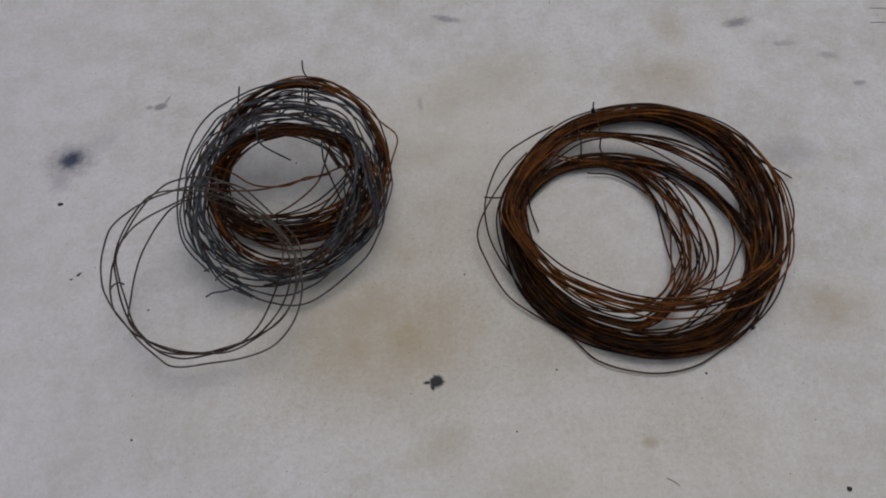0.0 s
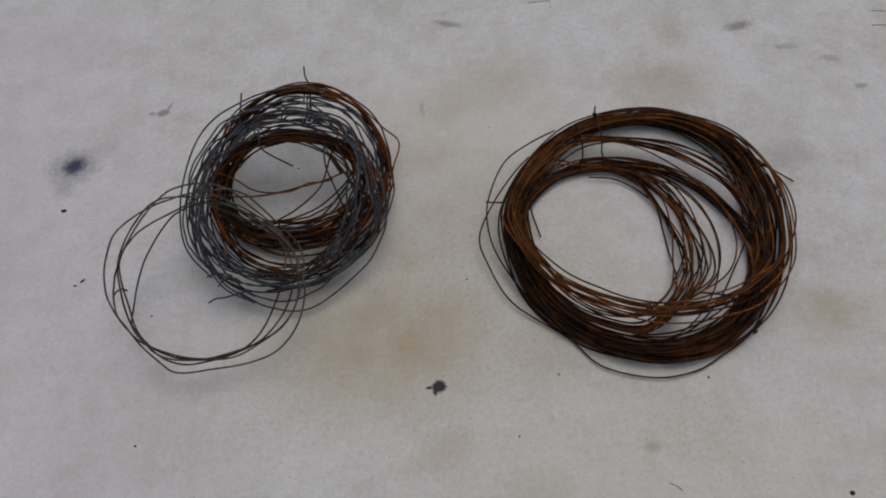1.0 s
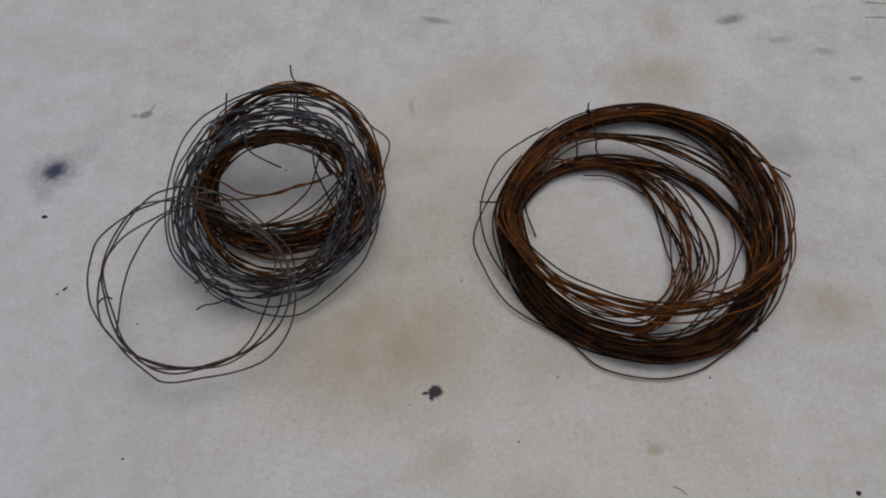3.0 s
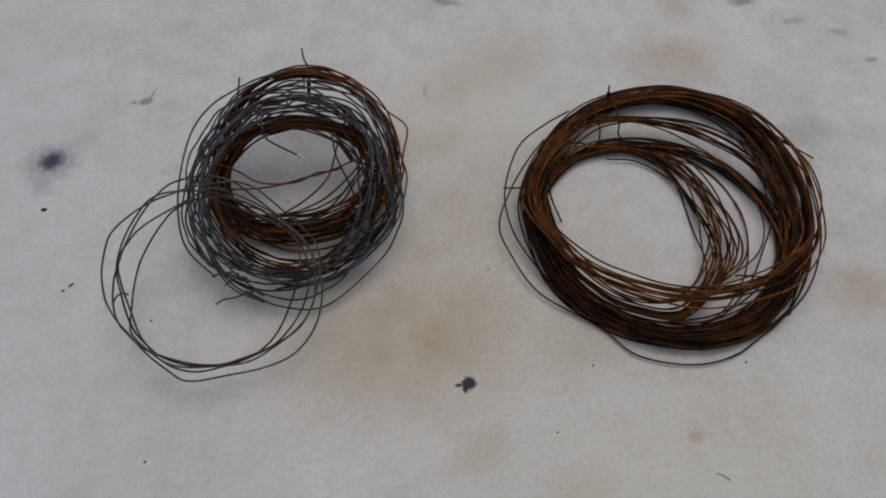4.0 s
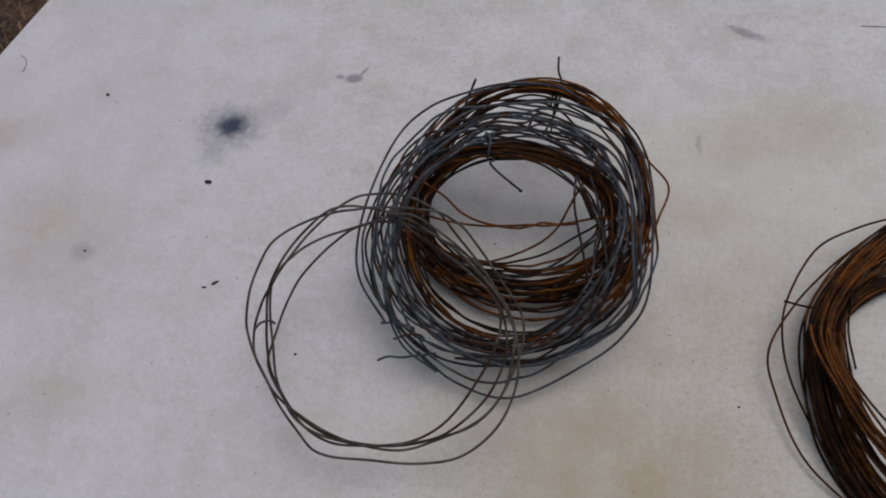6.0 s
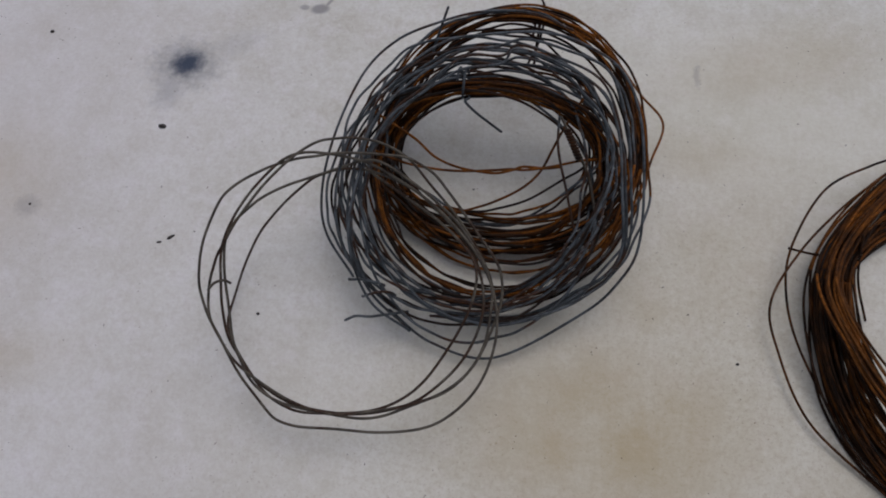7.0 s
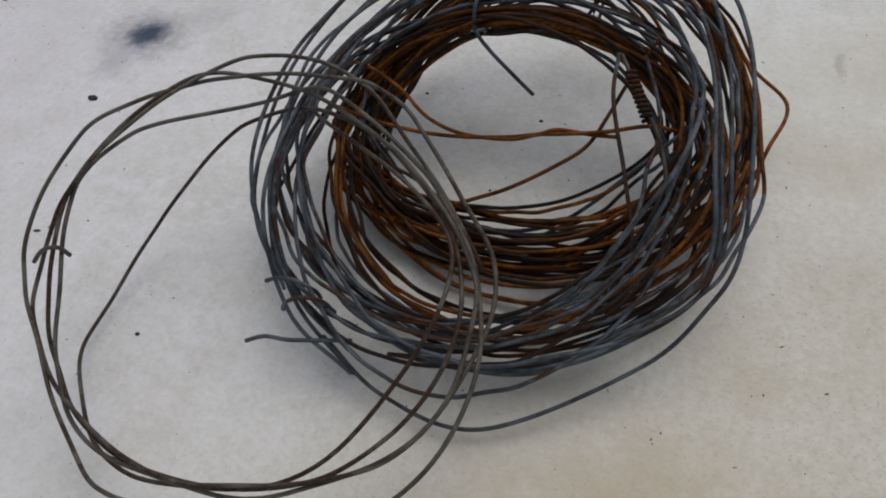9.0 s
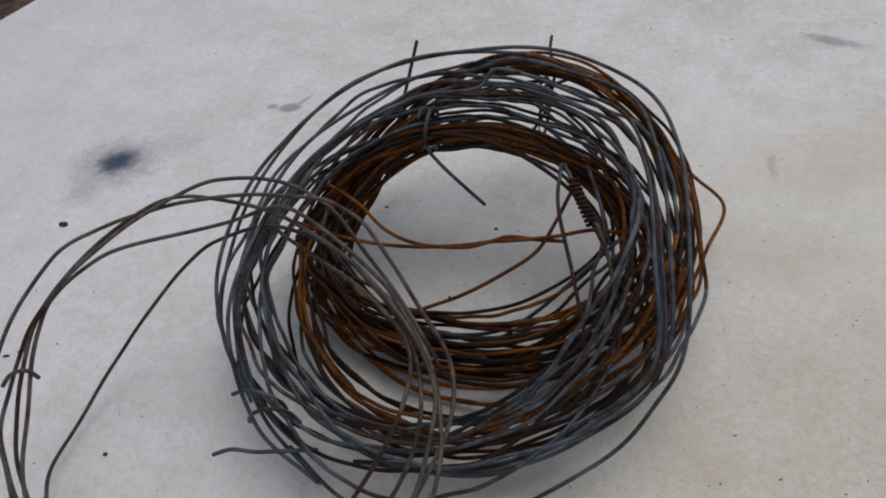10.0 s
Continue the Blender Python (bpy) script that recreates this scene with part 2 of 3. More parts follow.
def part(name, me, parent, label=""):
    ob = new(name, me)
    ob.parent = parent
    ob.matrix_parent_inverse = Matrix.Translation(parent.location).inverted()
    return tagged(ob, label)


def tube(points, radius, sides=7, closed=False):
    """Vertices and faces of a round wire along points, with rounded-off ends."""
    p = np.asarray(points, float)
    if closed:
        tan = np.roll(p, -1, 0) - np.roll(p, 1, 0)
    else:
        tan = np.gradient(p, axis=0)
    tan /= np.linalg.norm(tan, axis=1)[:, None] + 1e-12
    side = np.cross(tan, (0.0, 0.0, 1.0))
    flat = np.linalg.norm(side, axis=1) < 0.05
    side[flat] = np.cross(tan[flat], (1.0, 0.0, 0.0))
    side /= np.linalg.norm(side, axis=1)[:, None]
    up = np.cross(side, tan)
    a = np.arange(sides) * 2 * math.pi / sides
    ring = side[:, None] * np.cos(a)[None, :, None] + up[:, None] * np.sin(a)[None, :, None]
    verts = (p[:, None] + radius * ring).reshape(-1, 3)
    n = len(p)
    faces = []
    for i in range(n if closed else n - 1):
        j = (i + 1) % n
        for k in range(sides):
            m = (k + 1) % sides
            faces.append((i * sides + k, i * sides + m, j * sides + m, j * sides + k))
    if not closed:
        verts = np.vstack([verts, p[0] - tan[0] * radius * 0.5, p[-1] + tan[-1] * radius * 0.5])
        first, last = len(verts) - 2, len(verts) - 1
        for k in range(sides):
            m = (k + 1) % sides
            faces.append((first, m, k))
            faces.append((last, (n - 1) * sides + k, (n - 1) * sides + m))
    return verts, faces


def spline(points, steps=14, closed=False):
    """A smooth line through a few places."""
    p = np.asarray(points, float)
    if closed:
        q = np.vstack([p[-1], p, p[0], p[1]])
    else:
        q = np.vstack([2 * p[0] - p[1], p, 2 * p[-1] - p[-2]])
    f = np.linspace(0, 1, steps, endpoint=False)[:, None]
    out = []
    for i in range(1, len(q) - 2):
        a, b, c, d = q[i - 1], q[i], q[i + 1], q[i + 2]
        out.append(0.5 * (2 * b + (c - a) * f + (2 * a - 5 * b + 4 * c - d) * f ** 2 + (3 * b - a - 3 * c + d) * f ** 3))
    out = np.vstack(out)
    return out if closed else np.vstack([out, p[-1]])


def wobble(rng, phi, amount, rates):
    """A slow uneven wander along a wound wire."""
    out = np.zeros_like(phi)
    for rate in rates:
        out += np.sin(rate * phi + rng.uniform(0, 7)) * rng.uniform(0.5, 1.0) / math.sqrt(len(rates))
    return amount * out


def keyed(values, phi, angle):
    """Values that hold at the given angle of each turn, gliding between the turns."""
    v = np.asarray(values, float)
    s = (phi - angle) / (2 * math.pi) + 1
    i = np.clip(np.floor(s).astype(int), 0, len(v) - 1)
    j = np.clip(i + 1, 0, len(v) - 1)
    f = np.clip(s - i, 0, 1)
    f = f * f * (3 - 2 * f)
    return v[i] * (1 - f) + v[j] * f


def wind(parent, rng, turns, radius, rough, kinks, bulge=0.0):
    """Winds one long wire. Each turn: its material and the spans of near y and z, right x and z, far y and z, left x and z."""
    rows = [turns[0]] + list(turns) + [turns[-1]]
    pick = np.array([[rng.uniform(*span) for span in row[1:]] for row in rows])
    n = 190
    phi = np.linspace(0, 2 * math.pi * len(turns), n * len(turns) + 1)
    quarter = {"near": 1.5 * math.pi, "right": 0.0, "far": 0.5 * math.pi, "left": math.pi}
    val = [keyed(pick[:, i], phi, quarter[k]) for i, k in enumerate(("near", "near", "right", "right", "far", "far", "left", "left"))]
    c, s = np.cos(phi), np.sin(phi)
    x = (val[2] + val[6]) / 2 + (val[2] - val[6]) / 2 * c
    y = (val[4] + val[0]) / 2 + (val[4] - val[0]) / 2 * s
    z = np.where(c > 0, val[3], val[7]) * c * c + np.where(s > 0, val[5], val[1]) * s * s
    dr = wobble(rng, phi, rough, (0.83, 1.37, 2.21, 3.13)) + wobble(rng, phi, kinks, (5.3, 7.1, 9.7, 13.3)) + wobble(rng, phi, 0.22 * kinks, (19.1, 24.7, 29.3))
    dr = dr + bulge * np.where(s > 0, (2 * s * c) ** 2, 0)
    x, y = x + dr * c, y + dr * s
    z = z + wobble(rng, phi, rough * 0.9, (0.71, 1.61, 2.47, 3.4)) + wobble(rng, phi, kinks, (5.9, 8.3, 11.9)) + wobble(rng, phi, 0.22 * kinks, (18.3, 23.1, 28.9))
    z = np.maximum(z, radius * 1.02 + 0.0004 * (1 + np.sin(3.3 * phi)))
    line = np.stack([x, y, z], 1)
    for i, row in enumerate(turns):
        verts, faces = tube(line[i * n:(i + 1) * n + 1], radius)
        part("wire_turn", mesh_of("wire_turn", verts, faces, row[0]), parent)


def wind_along(parent, rng, turns, radius, rough, kinks):
    """Winds one long wire. Each turn: its material, the way it takes (x, y, height, half width) and the bundle's height by its width."""
    n = 144
    u = np.linspace(0, 1, n + 1)
    ways = {}
    for row in turns:
        if id(row[1]) not in ways:
            line = spline(row[1], 24, True)
            ways[id(row[1])] = np.stack([np.interp(u, np.linspace(0, 1, len(line) + 1), np.append(line[:, k], line[0, k])) for k in range(4)], 1)
    place = []
    for row in turns:
        a, r = rng.uniform(0, 2 * math.pi), math.sqrt(rng.uniform(0.0, 1.0))
        place.append((r * math.cos(a), r * math.sin(a) * row[2]))
    lines = []
    for i, row in enumerate(turns):
        way = ways[id(row[1])]
        mid = way[:-1, :2].mean(0)
        out = way[:, :2] - mid
        out /= np.linalg.norm(out, axis=1)[:, None]
        phi = 2 * math.pi * (u + i)
        drift = rng.uniform(-1.0, 1.0) * np.sin(2 * math.pi * u + rng.uniform(0, 7)) * np.sin(math.pi * u)
        drift += rng.uniform(-0.45, 0.45) * np.sin(rng.choice((4, 6, 8)) * math.pi * u + rng.uniform(0, 7)) * np.sin(math.pi * u)
        rise = rng.uniform(-0.6, 0.6) * np.sin(rng.choice((2, 4, 6)) * math.pi * u + rng.uniform(0, 7)) * np.sin(math.pi * u)
        p = np.empty((n + 1, 3))
        p[:, :2] = way[:, :2] + out * ((place[i][0] + drift) * way[:, 3])[:, None]
        p[:, 2] = way[:, 2] + (place[i][1] + rise * row[2]) * way[:, 3]
        lines.append((p, out, phi))
    seeds = rng.integers(0, 1000000, 2)
    for i, row in enumerate(turns):
        p, out, phi = lines[i]
        q = lines[min(i + 1, len(turns) - 1)][0]
        w = np.clip((u - 0.74) / 0.26, 0, 1)
        w = (w * w * (3 - 2 * w))[:, None]
        line = p * (1 - w) + q * w
        for k, seed in enumerate(seeds):
            slow = np.random.default_rng(seed)
            sway = wobble(slow, phi, rough, (0.83, 1.37, 2.21, 3.13)) + wobble(slow, phi, kinks, (5.3, 7.1, 9.7, 13.3))
            if k:
                line[:, 2] += 0.7 * sway
            else:
                line[:, :2] += out * sway[:, None]
        line[:, 2] = np.maximum(line[:, 2], radius * 1.02 + 0.0004 * (1 + np.sin(3.3 * phi)))
        verts, faces = tube(line, radius)
        part("wire_turn", mesh_of("wire_turn", verts, faces, row[0]), parent)


def strand(name, parent, points, radius, mat, label="", steps=14):
    verts, faces = tube(spline(points, steps), radius)
    return part(name, mesh_of(name, verts, faces, mat), parent, label)


def wrap(parent, centre, axis, ra, rb, turns, pitch, radius, mat, name="tie_wire", label="", start=0.0, tail=()):
    """A tie wound round a bundle that runs along axis: ra across it, rb up."""
    t = Vector(axis).normalized()
    across = t.cross(Vector((0, 0, 1))).normalized()
    up = across.cross(t)
    pts = []
    steps = max(6, int(18 * turns))
    for i in range(steps + 1):
        a = start + 2 * math.pi * turns * i / steps
        pts.append(Vector(centre) + across * (ra * math.cos(a)) + up * (rb * math.sin(a)) + t * (pitch * turns * (i / steps - 0.5)))
    line = np.array([tuple(q) for q in pts])
    if len(tail):
        line = np.vstack([line, spline([tuple(pts[-1]), *tail], 10)[1:]])
    verts, faces = tube(line, radius)
    return part(name, mesh_of(name, verts, faces, mat), parent, label)


# ---- setting: ground, table ----
GROUND = -0.74
N = 60
gx = np.concatenate([[-900, -60, -12], np.linspace(-4, 3, N), [12, 60, 900]])
gy = np.concatenate([[-900, -60, -12], np.linspace(-3, 4, N), [12, 60, 900]])
verts, faces = [], []
for v in gy:
    for u in gx:
        h = 0.03 * noise.noise((u * 1.7, v * 1.7, 0)) + 0.012 * noise.noise((u * 7, v * 7, 3)) if abs(u) < 5 and abs(v) < 5 else 0
        verts.append((u, v, GROUND + h - 0.012))
W = len(gx)
for j in range(len(gy) - 1):
    for i in range(W - 1):
        faces.append((j * W + i, j * W + i + 1, (j + 1) * W + i + 1, (j + 1) * W + i))
ground = new("ground", mesh_of("ground", verts, faces, ground_mat))
tagged(ground, "dry brown earth with scattered straw under the table", "ground", kind="structure")

rng = np.random.default_rng(5)
verts, faces = [], []
for _ in range(11000):
    x, y = rng.uniform(-2.6, -0.35), rng.uniform(0.2, 3.2)
    a, L, w = rng.uniform(0, math.pi), rng.uniform(0.012, 0.05), rng.uniform(0.0008, 0.003)
    d, e = np.array((math.cos(a), math.sin(a), rng.uniform(-0.2, 0.3))), np.array((-math.sin(a), math.cos(a), rng.uniform(-0.4, 0.4)))
    p = np.array((x, y, GROUND + rng.uniform(0.0, 0.03)))
    b = len(verts)
    bend = np.array((0, 0, rng.uniform(0.0, 0.012)))
    verts += [p - d * L / 2 - e * w, p - d * L / 2 + e * w, p + bend + e * w, p + bend - e * w, p + d * L / 2 + e * w * 0.4, p + d * L / 2 - e * w * 0.4]
    faces += [(b, b + 3, b + 2, b + 1), (b + 3, b + 5, b + 4, b + 2)]
straw = new("straw_litter", mesh_of("straw_litter", verts, faces, straw_mat, False))
tagged(straw, "dry brown straw and leaf litter scattered on the earth", "litter", kind="stuff")

table = new("table")
table.location = (0.1, 0.5, GROUND)
tagged(table, "large white stained tabletop on plain grey legs outdoors", "table")
corners = [(-0.981, -0.73), (0.861, -1.05), (1.196, 0.813), (-0.38, 1.085)]
corners += [(-0.50, 1.065), (-0.585, 1.02), (-0.640, 0.965), (-0.671, 0.905), (-0.695, 0.850), (-0.716, 0.787), (-0.736, 0.698), (-0.749, 0.636), (-0.759, 0.575)]
bm = bmesh.new()
face = bm.faces.new([bm.verts.new((x, y, -0.03)) for x, y in corners])
top = bmesh.ops.extrude_face_region(bm, geom=[face])
for v in top["geom"]:
    if isinstance(v, bmesh.types.BMVert):
        v.co.z = 0.0
bmesh.ops.recalc_face_normals(bm, faces=bm.faces)
bmesh.ops.bevel(bm, geom=[e for e in bm.edges if abs(e.verts[0].co.z) < 1e-6 and abs(e.verts[1].co.z) < 1e-6], offset=0.004, segments=3, affect="EDGES")
me = bpy.data.meshes.new("tabletop")
bm.to_mesh(me)
bm.free()
me.materials.append(table_mat)
part("tabletop", me, table)
for x, y in ((-0.86, -0.62), (0.76, -0.90), (1.06, 0.70), (-0.5, 0.90)):
    verts, faces = tube([(x, y, GROUND - 0.02), (x, y, -0.2), (x, y, -0.029)], 0.016, 12)
    part("leg", mesh_of("leg", verts, faces, leg_mat), table, "grey steel leg")

# ---- the coil of grey and rusty wire ----
grey_coil = new("wire_coil")
grey_coil.location = (-0.16, 0.50, 0)
tagged(grey_coil, "loose coil of grey galvanised and rusty wire on the table", "wire coil", "wire coils")
R = 0.00102
NEAR_GREY, NEAR_MID, NEAR_RUST, NEAR_DARK = [(0.367, 0.406), (0.008, 0.042)], [(0.402, 0.418), (0.004, 0.022)], [(0.434, 0.454), (0.003, 0.024)], [(0.446, 0.476), (0.003, 0.026)]
RIGHT, RIGHT_LOW, RIGHT_HIGH = [(-0.094, -0.056), (0.015, 0.066)], [(-0.056, -0.042), (0.016, 0.036)], [(-0.076, -0.062), (0.060, 0.098)]
FAR_RIM, FAR_MESH = [(0.541, 0.558), (0.078, 0.092)], [(0.560, 0.594), (0.060, 0.090)]
FAR_WIDE, FAR_RUST, FAR_HIGH = [(0.592, 0.614), (0.066, 0.086)], [(0.616, 0.634), (0.073, 0.089)], [(0.556, 0.588), (0.096, 0.118)]
LEFT, LEFT_IN, LEFT_OUT = [(-0.283, -0.250), (0.03, 0.070)], [(-0.262, -0.238), (0.008, 0.05)], [(-0.274, -0.248), (0.012, 0.05)]
rng = np.random.default_rng(11)


def turns_of(count, mats, *spans):
    flat = [s for pair in spans for s in pair]
    return [(mats[i % len(mats)], *flat) for i in range(count)]


turns = (turns_of(9, (RUST, DARK, RUST, BROWN), NEAR_RUST, RIGHT_LOW, FAR_RUST, LEFT_IN)
         + turns_of(6, (RUST, BROWN, DARK), NEAR_MID, RIGHT_LOW, FAR_RUST, LEFT_OUT)
         + turns_of(20, (BROWN, RUST, DARK, RUST), NEAR_DARK, RIGHT, FAR_RIM, LEFT_IN)
         + turns_of(3, (ZINC, BROWN, ZINC), NEAR_GREY, RIGHT, FAR_RIM, LEFT))
wind(grey_coil, rng, turns, R, 0.0014, 0.0011, 0.006)
turns = (turns_of(9, (ZINC, BROWN, DARK), NEAR_DARK, RIGHT, FAR_MESH, LEFT_IN)
         + turns_of(4, (BROWN, RUST, ZINC), NEAR_MID, RIGHT, FAR_WIDE, LEFT_IN)
         + turns_of(8, (ZINC, BROWN, ZINC), NEAR_GREY, RIGHT, FAR_MESH, LEFT)
         + turns_of(3, (ZINC,), NEAR_GREY, RIGHT_HIGH, FAR_HIGH, LEFT)
         + turns_of(2, (RUST, ZINC), NEAR_GREY, RIGHT_LOW, FAR_RUST, LEFT))
wind(grey_coil, rng, turns, R, 0.0032, 0.0019, 0.007)

# the slack loop that hangs out over the table: five turns of one wire, each from the coil's left side round
LOOP_TURNS = (
    [(-0.15, 0.425, 0.03), (-0.178, 0.45, 0.058), (-0.212, 0.474, 0.088), (-0.238, 0.481, 0.1), (-0.263, 0.477, 0.104), (-0.285, 0.47, 0.104), (-0.306, 0.444, 0.101), (-0.323, 0.408, 0.097), (-0.333, 0.386, 0.086), (-0.343, 0.37, 0.066), (-0.338, 0.343, 0.055), (-0.311, 0.316, 0.044), (-0.255, 0.295, 0.044), (-0.222, 0.298, 0.039), (-0.178, 0.317, 0.037), (-0.15, 0.335, 0.045), (-0.134, 0.388, 0.062), (-0.141, 0.41, 0.077), (-0.177, 0.446, 0.094), (-0.201, 0.465, 0.1), (-0.225, 0.469, 0.105)],
    [(-0.257, 0.466, 0.103), (-0.283, 0.46, 0.102), (-0.307, 0.453, 0.098), (-0.326, 0.439, 0.097), (-0.344, 0.42, 0.093), (-0.349, 0.378, 0.08), (-0.343, 0.354, 0.066), (-0.328, 0.331, 0.053), (-0.287, 0.292, 0.035), (-0.269, 0.285, 0.031), (-0.219, 0.29, 0.029), (-0.168, 0.299, 0.031), (-0.136, 0.340, 0.047), (-0.138, 0.389, 0.065), (-0.162, 0.423, 0.085), (-0.188, 0.442, 0.09), (-0.233, 0.466, 0.102)],
    [(-0.263, 0.461, 0.089), (-0.302, 0.436, 0.095), (-0.318, 0.417, 0.095), (-0.33, 0.403, 0.089), (-0.332, 0.383, 0.081), (-0.32, 0.34, 0.058), (-0.306, 0.313, 0.044), (-0.277, 0.297, 0.039), (-0.214, 0.297, 0.033), (-0.194, 0.309, 0.034), (-0.146, 0.337, 0.045), (-0.141, 0.385, 0.066), (-0.15, 0.408, 0.077), (-0.193, 0.444, 0.092), (-0.243, 0.465, 0.094)],
    [(-0.29, 0.464, 0.103), (-0.31, 0.446, 0.1), (-0.334, 0.401, 0.09), (-0.329, 0.362, 0.074), (-0.323, 0.336, 0.055), (-0.302, 0.313, 0.042), (-0.268, 0.296, 0.039), (-0.204, 0.303, 0.036), (-0.172, 0.325, 0.038), (-0.144, 0.366, 0.058), (-0.156, 0.414, 0.079), (-0.202, 0.448, 0.091), (-0.245, 0.464, 0.088)],
    [(-0.278, 0.467, 0.072), (-0.297, 0.456, 0.063), (-0.328, 0.439, 0.031), (-0.342, 0.412, 0.014), (-0.346, 0.363, 0.005), (-0.331, 0.34, 0.018), (-0.286, 0.3, 0.03), (-0.256, 0.297, 0.025), (-0.196, 0.31, 0.029), (-0.164, 0.355, 0.055), (-0.15, 0.401, 0.08), (-0.187, 0.433, 0.085), (-0.239, 0.462, 0.082), (-0.262, 0.49, 0.07), (-0.262, 0.52, 0.058)],
)
rng = np.random.default_rng(4)
line = spline([p for turn in LOOP_TURNS for p in turn], 10)
for _ in range(2):
    padded = np.vstack([np.repeat(line[:1], 4, 0), line, np.repeat(line[-1:], 4, 0)])
    line = sum(padded[k:k + len(line)] for k in range(9)) / 9
phi = np.linspace(0, 2 * math.pi * len(LOOP_TURNS), len(line))
for k, amount in enumerate((0.0007, 0.0007, 0.0006)):
    line[:, k] += wobble(rng, phi, amount, (5.3, 7.7, 11.9, 17.3))
line[:, 2] = np.maximum(line[:, 2], R * 1.05)
first = 0
for turn in LOOP_TURNS:
    last = min(first + 10 * len(turn), len(line) - 1)
    verts, faces = tube(line[first:last + 1], R)
    part("loop_turn", mesh_of("loop_turn", verts, faces, TAN), grey_coil, "slack grey-brown loop of wire")
    first = last

# strays, ends and ties of the grey coil
HIGH = [(-0.215, 0.388, 0.020), (-0.246, 0.402, 0.046), (-0.262, 0.43, 0.078), (-0.262, 0.474, 0.097), (-0.249, 0.509, 0.108), (-0.227, 0.534, 0.119), (-0.202, 0.558, 0.122), (-0.174, 0.566, 0.124), (-0.139, 0.573, 0.124), (-0.11, 0.573, 0.119), (-0.077, 0.560, 0.110), (-0.06, 0.533, 0.101), (-0.051, 0.495, 0.088), (-0.046, 0.45, 0.058)]
strand("stray_wire", grey_coil, HIGH + [(-0.056, 0.425, 0.042), (-0.079, 0.405, 0.018), (-0.137, 0.365, 0.008), (-0.185, 0.368, 0.01), (-0.22, 0.385, 0.02)], R, ZINC)
rng = np.random.default_rng(31)
for i in range(4):
    dx, dy, dz = rng.uniform(0.002, 0.014), rng.uniform(-0.016, 0.004), rng.uniform(-0.018, -0.003)
    bent = [(x + (dx if x < -0.155 else -dx), y + dy + rng.uniform(-0.003, 0.003), z + dz + rng.uniform(-0.003, 0.003)) for x, y, z in HIGH]
    strand("stray_wire", grey_coil, bent + [(-0.075 - dx, 0.415, 0.04 + dz), (-0.125, 0.385 + dx, 0.014), (-0.19, 0.388, 0.012)], R, ZINC)
strand("stray_wire", grey_coil, [(-0.15, 0.638, 0.055), (-0.118, 0.644, 0.06), (-0.088, 0.626, 0.05), (-0.056, 0.599, 0.03), (-0.035, 0.574, 0.028), (-0.041, 0.538, 0.03), (-0.05, 0.50, 0.03), (-0.07, 0.46, 0.02)], R, RUST)
strand("stray_wire", grey_coil, [(-0.147, 0.667, 0.074), (-0.145, 0.652, 0.072), (-0.140, 0.640, 0.066), (-0.143, 0.622, 0.05), (-0.150, 0.600, 0.045)], R, BROWN, "upright cut wire end")
strand("stray_wire", grey_coil, [(-0.210, 0.601, 0.108), (-0.219, 0.594, 0.08), (-0.225, 0.585, 0.06), (-0.228, 0.575, 0.05)], R, ZINC, "upright cut wire end")
strand("stray_wire", grey_coil, [(-0.255, 0.41, 0.012), (-0.283, 0.44, 0.022), (-0.289, 0.468, 0.042), (-0.282, 0.505, 0.068), (-0.269, 0.553, 0.080), (-0.246, 0.578, 0.092), (-0.216, 0.594, 0.098), (-0.186, 0.610, 0.096), (-0.15, 0.619, 0.090), (-0.115, 0.612, 0.083)], R, ZINC)
strand("stray_wire", grey_coil, [(-0.262, 0.535, 0.055), (-0.24, 0.517, 0.068), (-0.22, 0.507, 0.066), (-0.204, 0.499, 0.057), (-0.185, 0.495, 0.053), (-0.159, 0.491, 0.058), (-0.145, 0.493, 0.062), (-0.136, 0.497, 0.063), (-0.121, 0.499, 0.061), (-0.109, 0.505, 0.056)], R, RUST, "rusty wire end lying across the opening")
strand("stray_wire", grey_coil, [(-0.262, 0.505, 0.05), (-0.23, 0.492, 0.056), (-0.205, 0.490, 0.055), (-0.183, 0.491, 0.055), (-0.160, 0.4945, 0.056), (-0.146, 0.4955, 0.0595), (-0.134, 0.4945, 0.063), (-0.115, 0.501, 0.062), (-0.095, 0.509, 0.062), (-0.08, 0.52, 0.05)], R, RUST)
strand("stray_wire", grey_coil, [(-0.10, 0.553, 0.078), (-0.111, 0.534, 0.064), (-0.117, 0.522, 0.054), (-0.124, 0.504, 0.048), (-0.136, 0.487, 0.048), (-0.156, 0.477, 0.039), (-0.175, 0.471, 0.032), (-0.21, 0.462, 0.018)], R, RUST)
strand("stray_wire", grey_coil, [(-0.078, 0.53, 0.062), (-0.092, 0.515, 0.044), (-0.107, 0.513, 0.024), (-0.131, 0.495, 0.018), (-0.153, 0.483, 0.019), (-0.171, 0.474, 0.025), (-0.205, 0.478, 0.02), (-0.235, 0.50, 0.03)], R, BROWN)
strand("stray_wire", grey_coil, [(-0.075, 0.52, 0.06), (-0.095, 0.497, 0.05), (-0.13, 0.478, 0.02), (-0.165, 0.468, 0.016), (-0.205, 0.475, 0.02)], R, ZINC)
strand("stray_wire", grey_coil, [(-0.115, 0.53, 0.085), (-0.112, 0.505, 0.078), (-0.100, 0.478, 0.055), (-0.092, 0.455, 0.035), (-0.10, 0.435, 0.02)], R, ZINC)
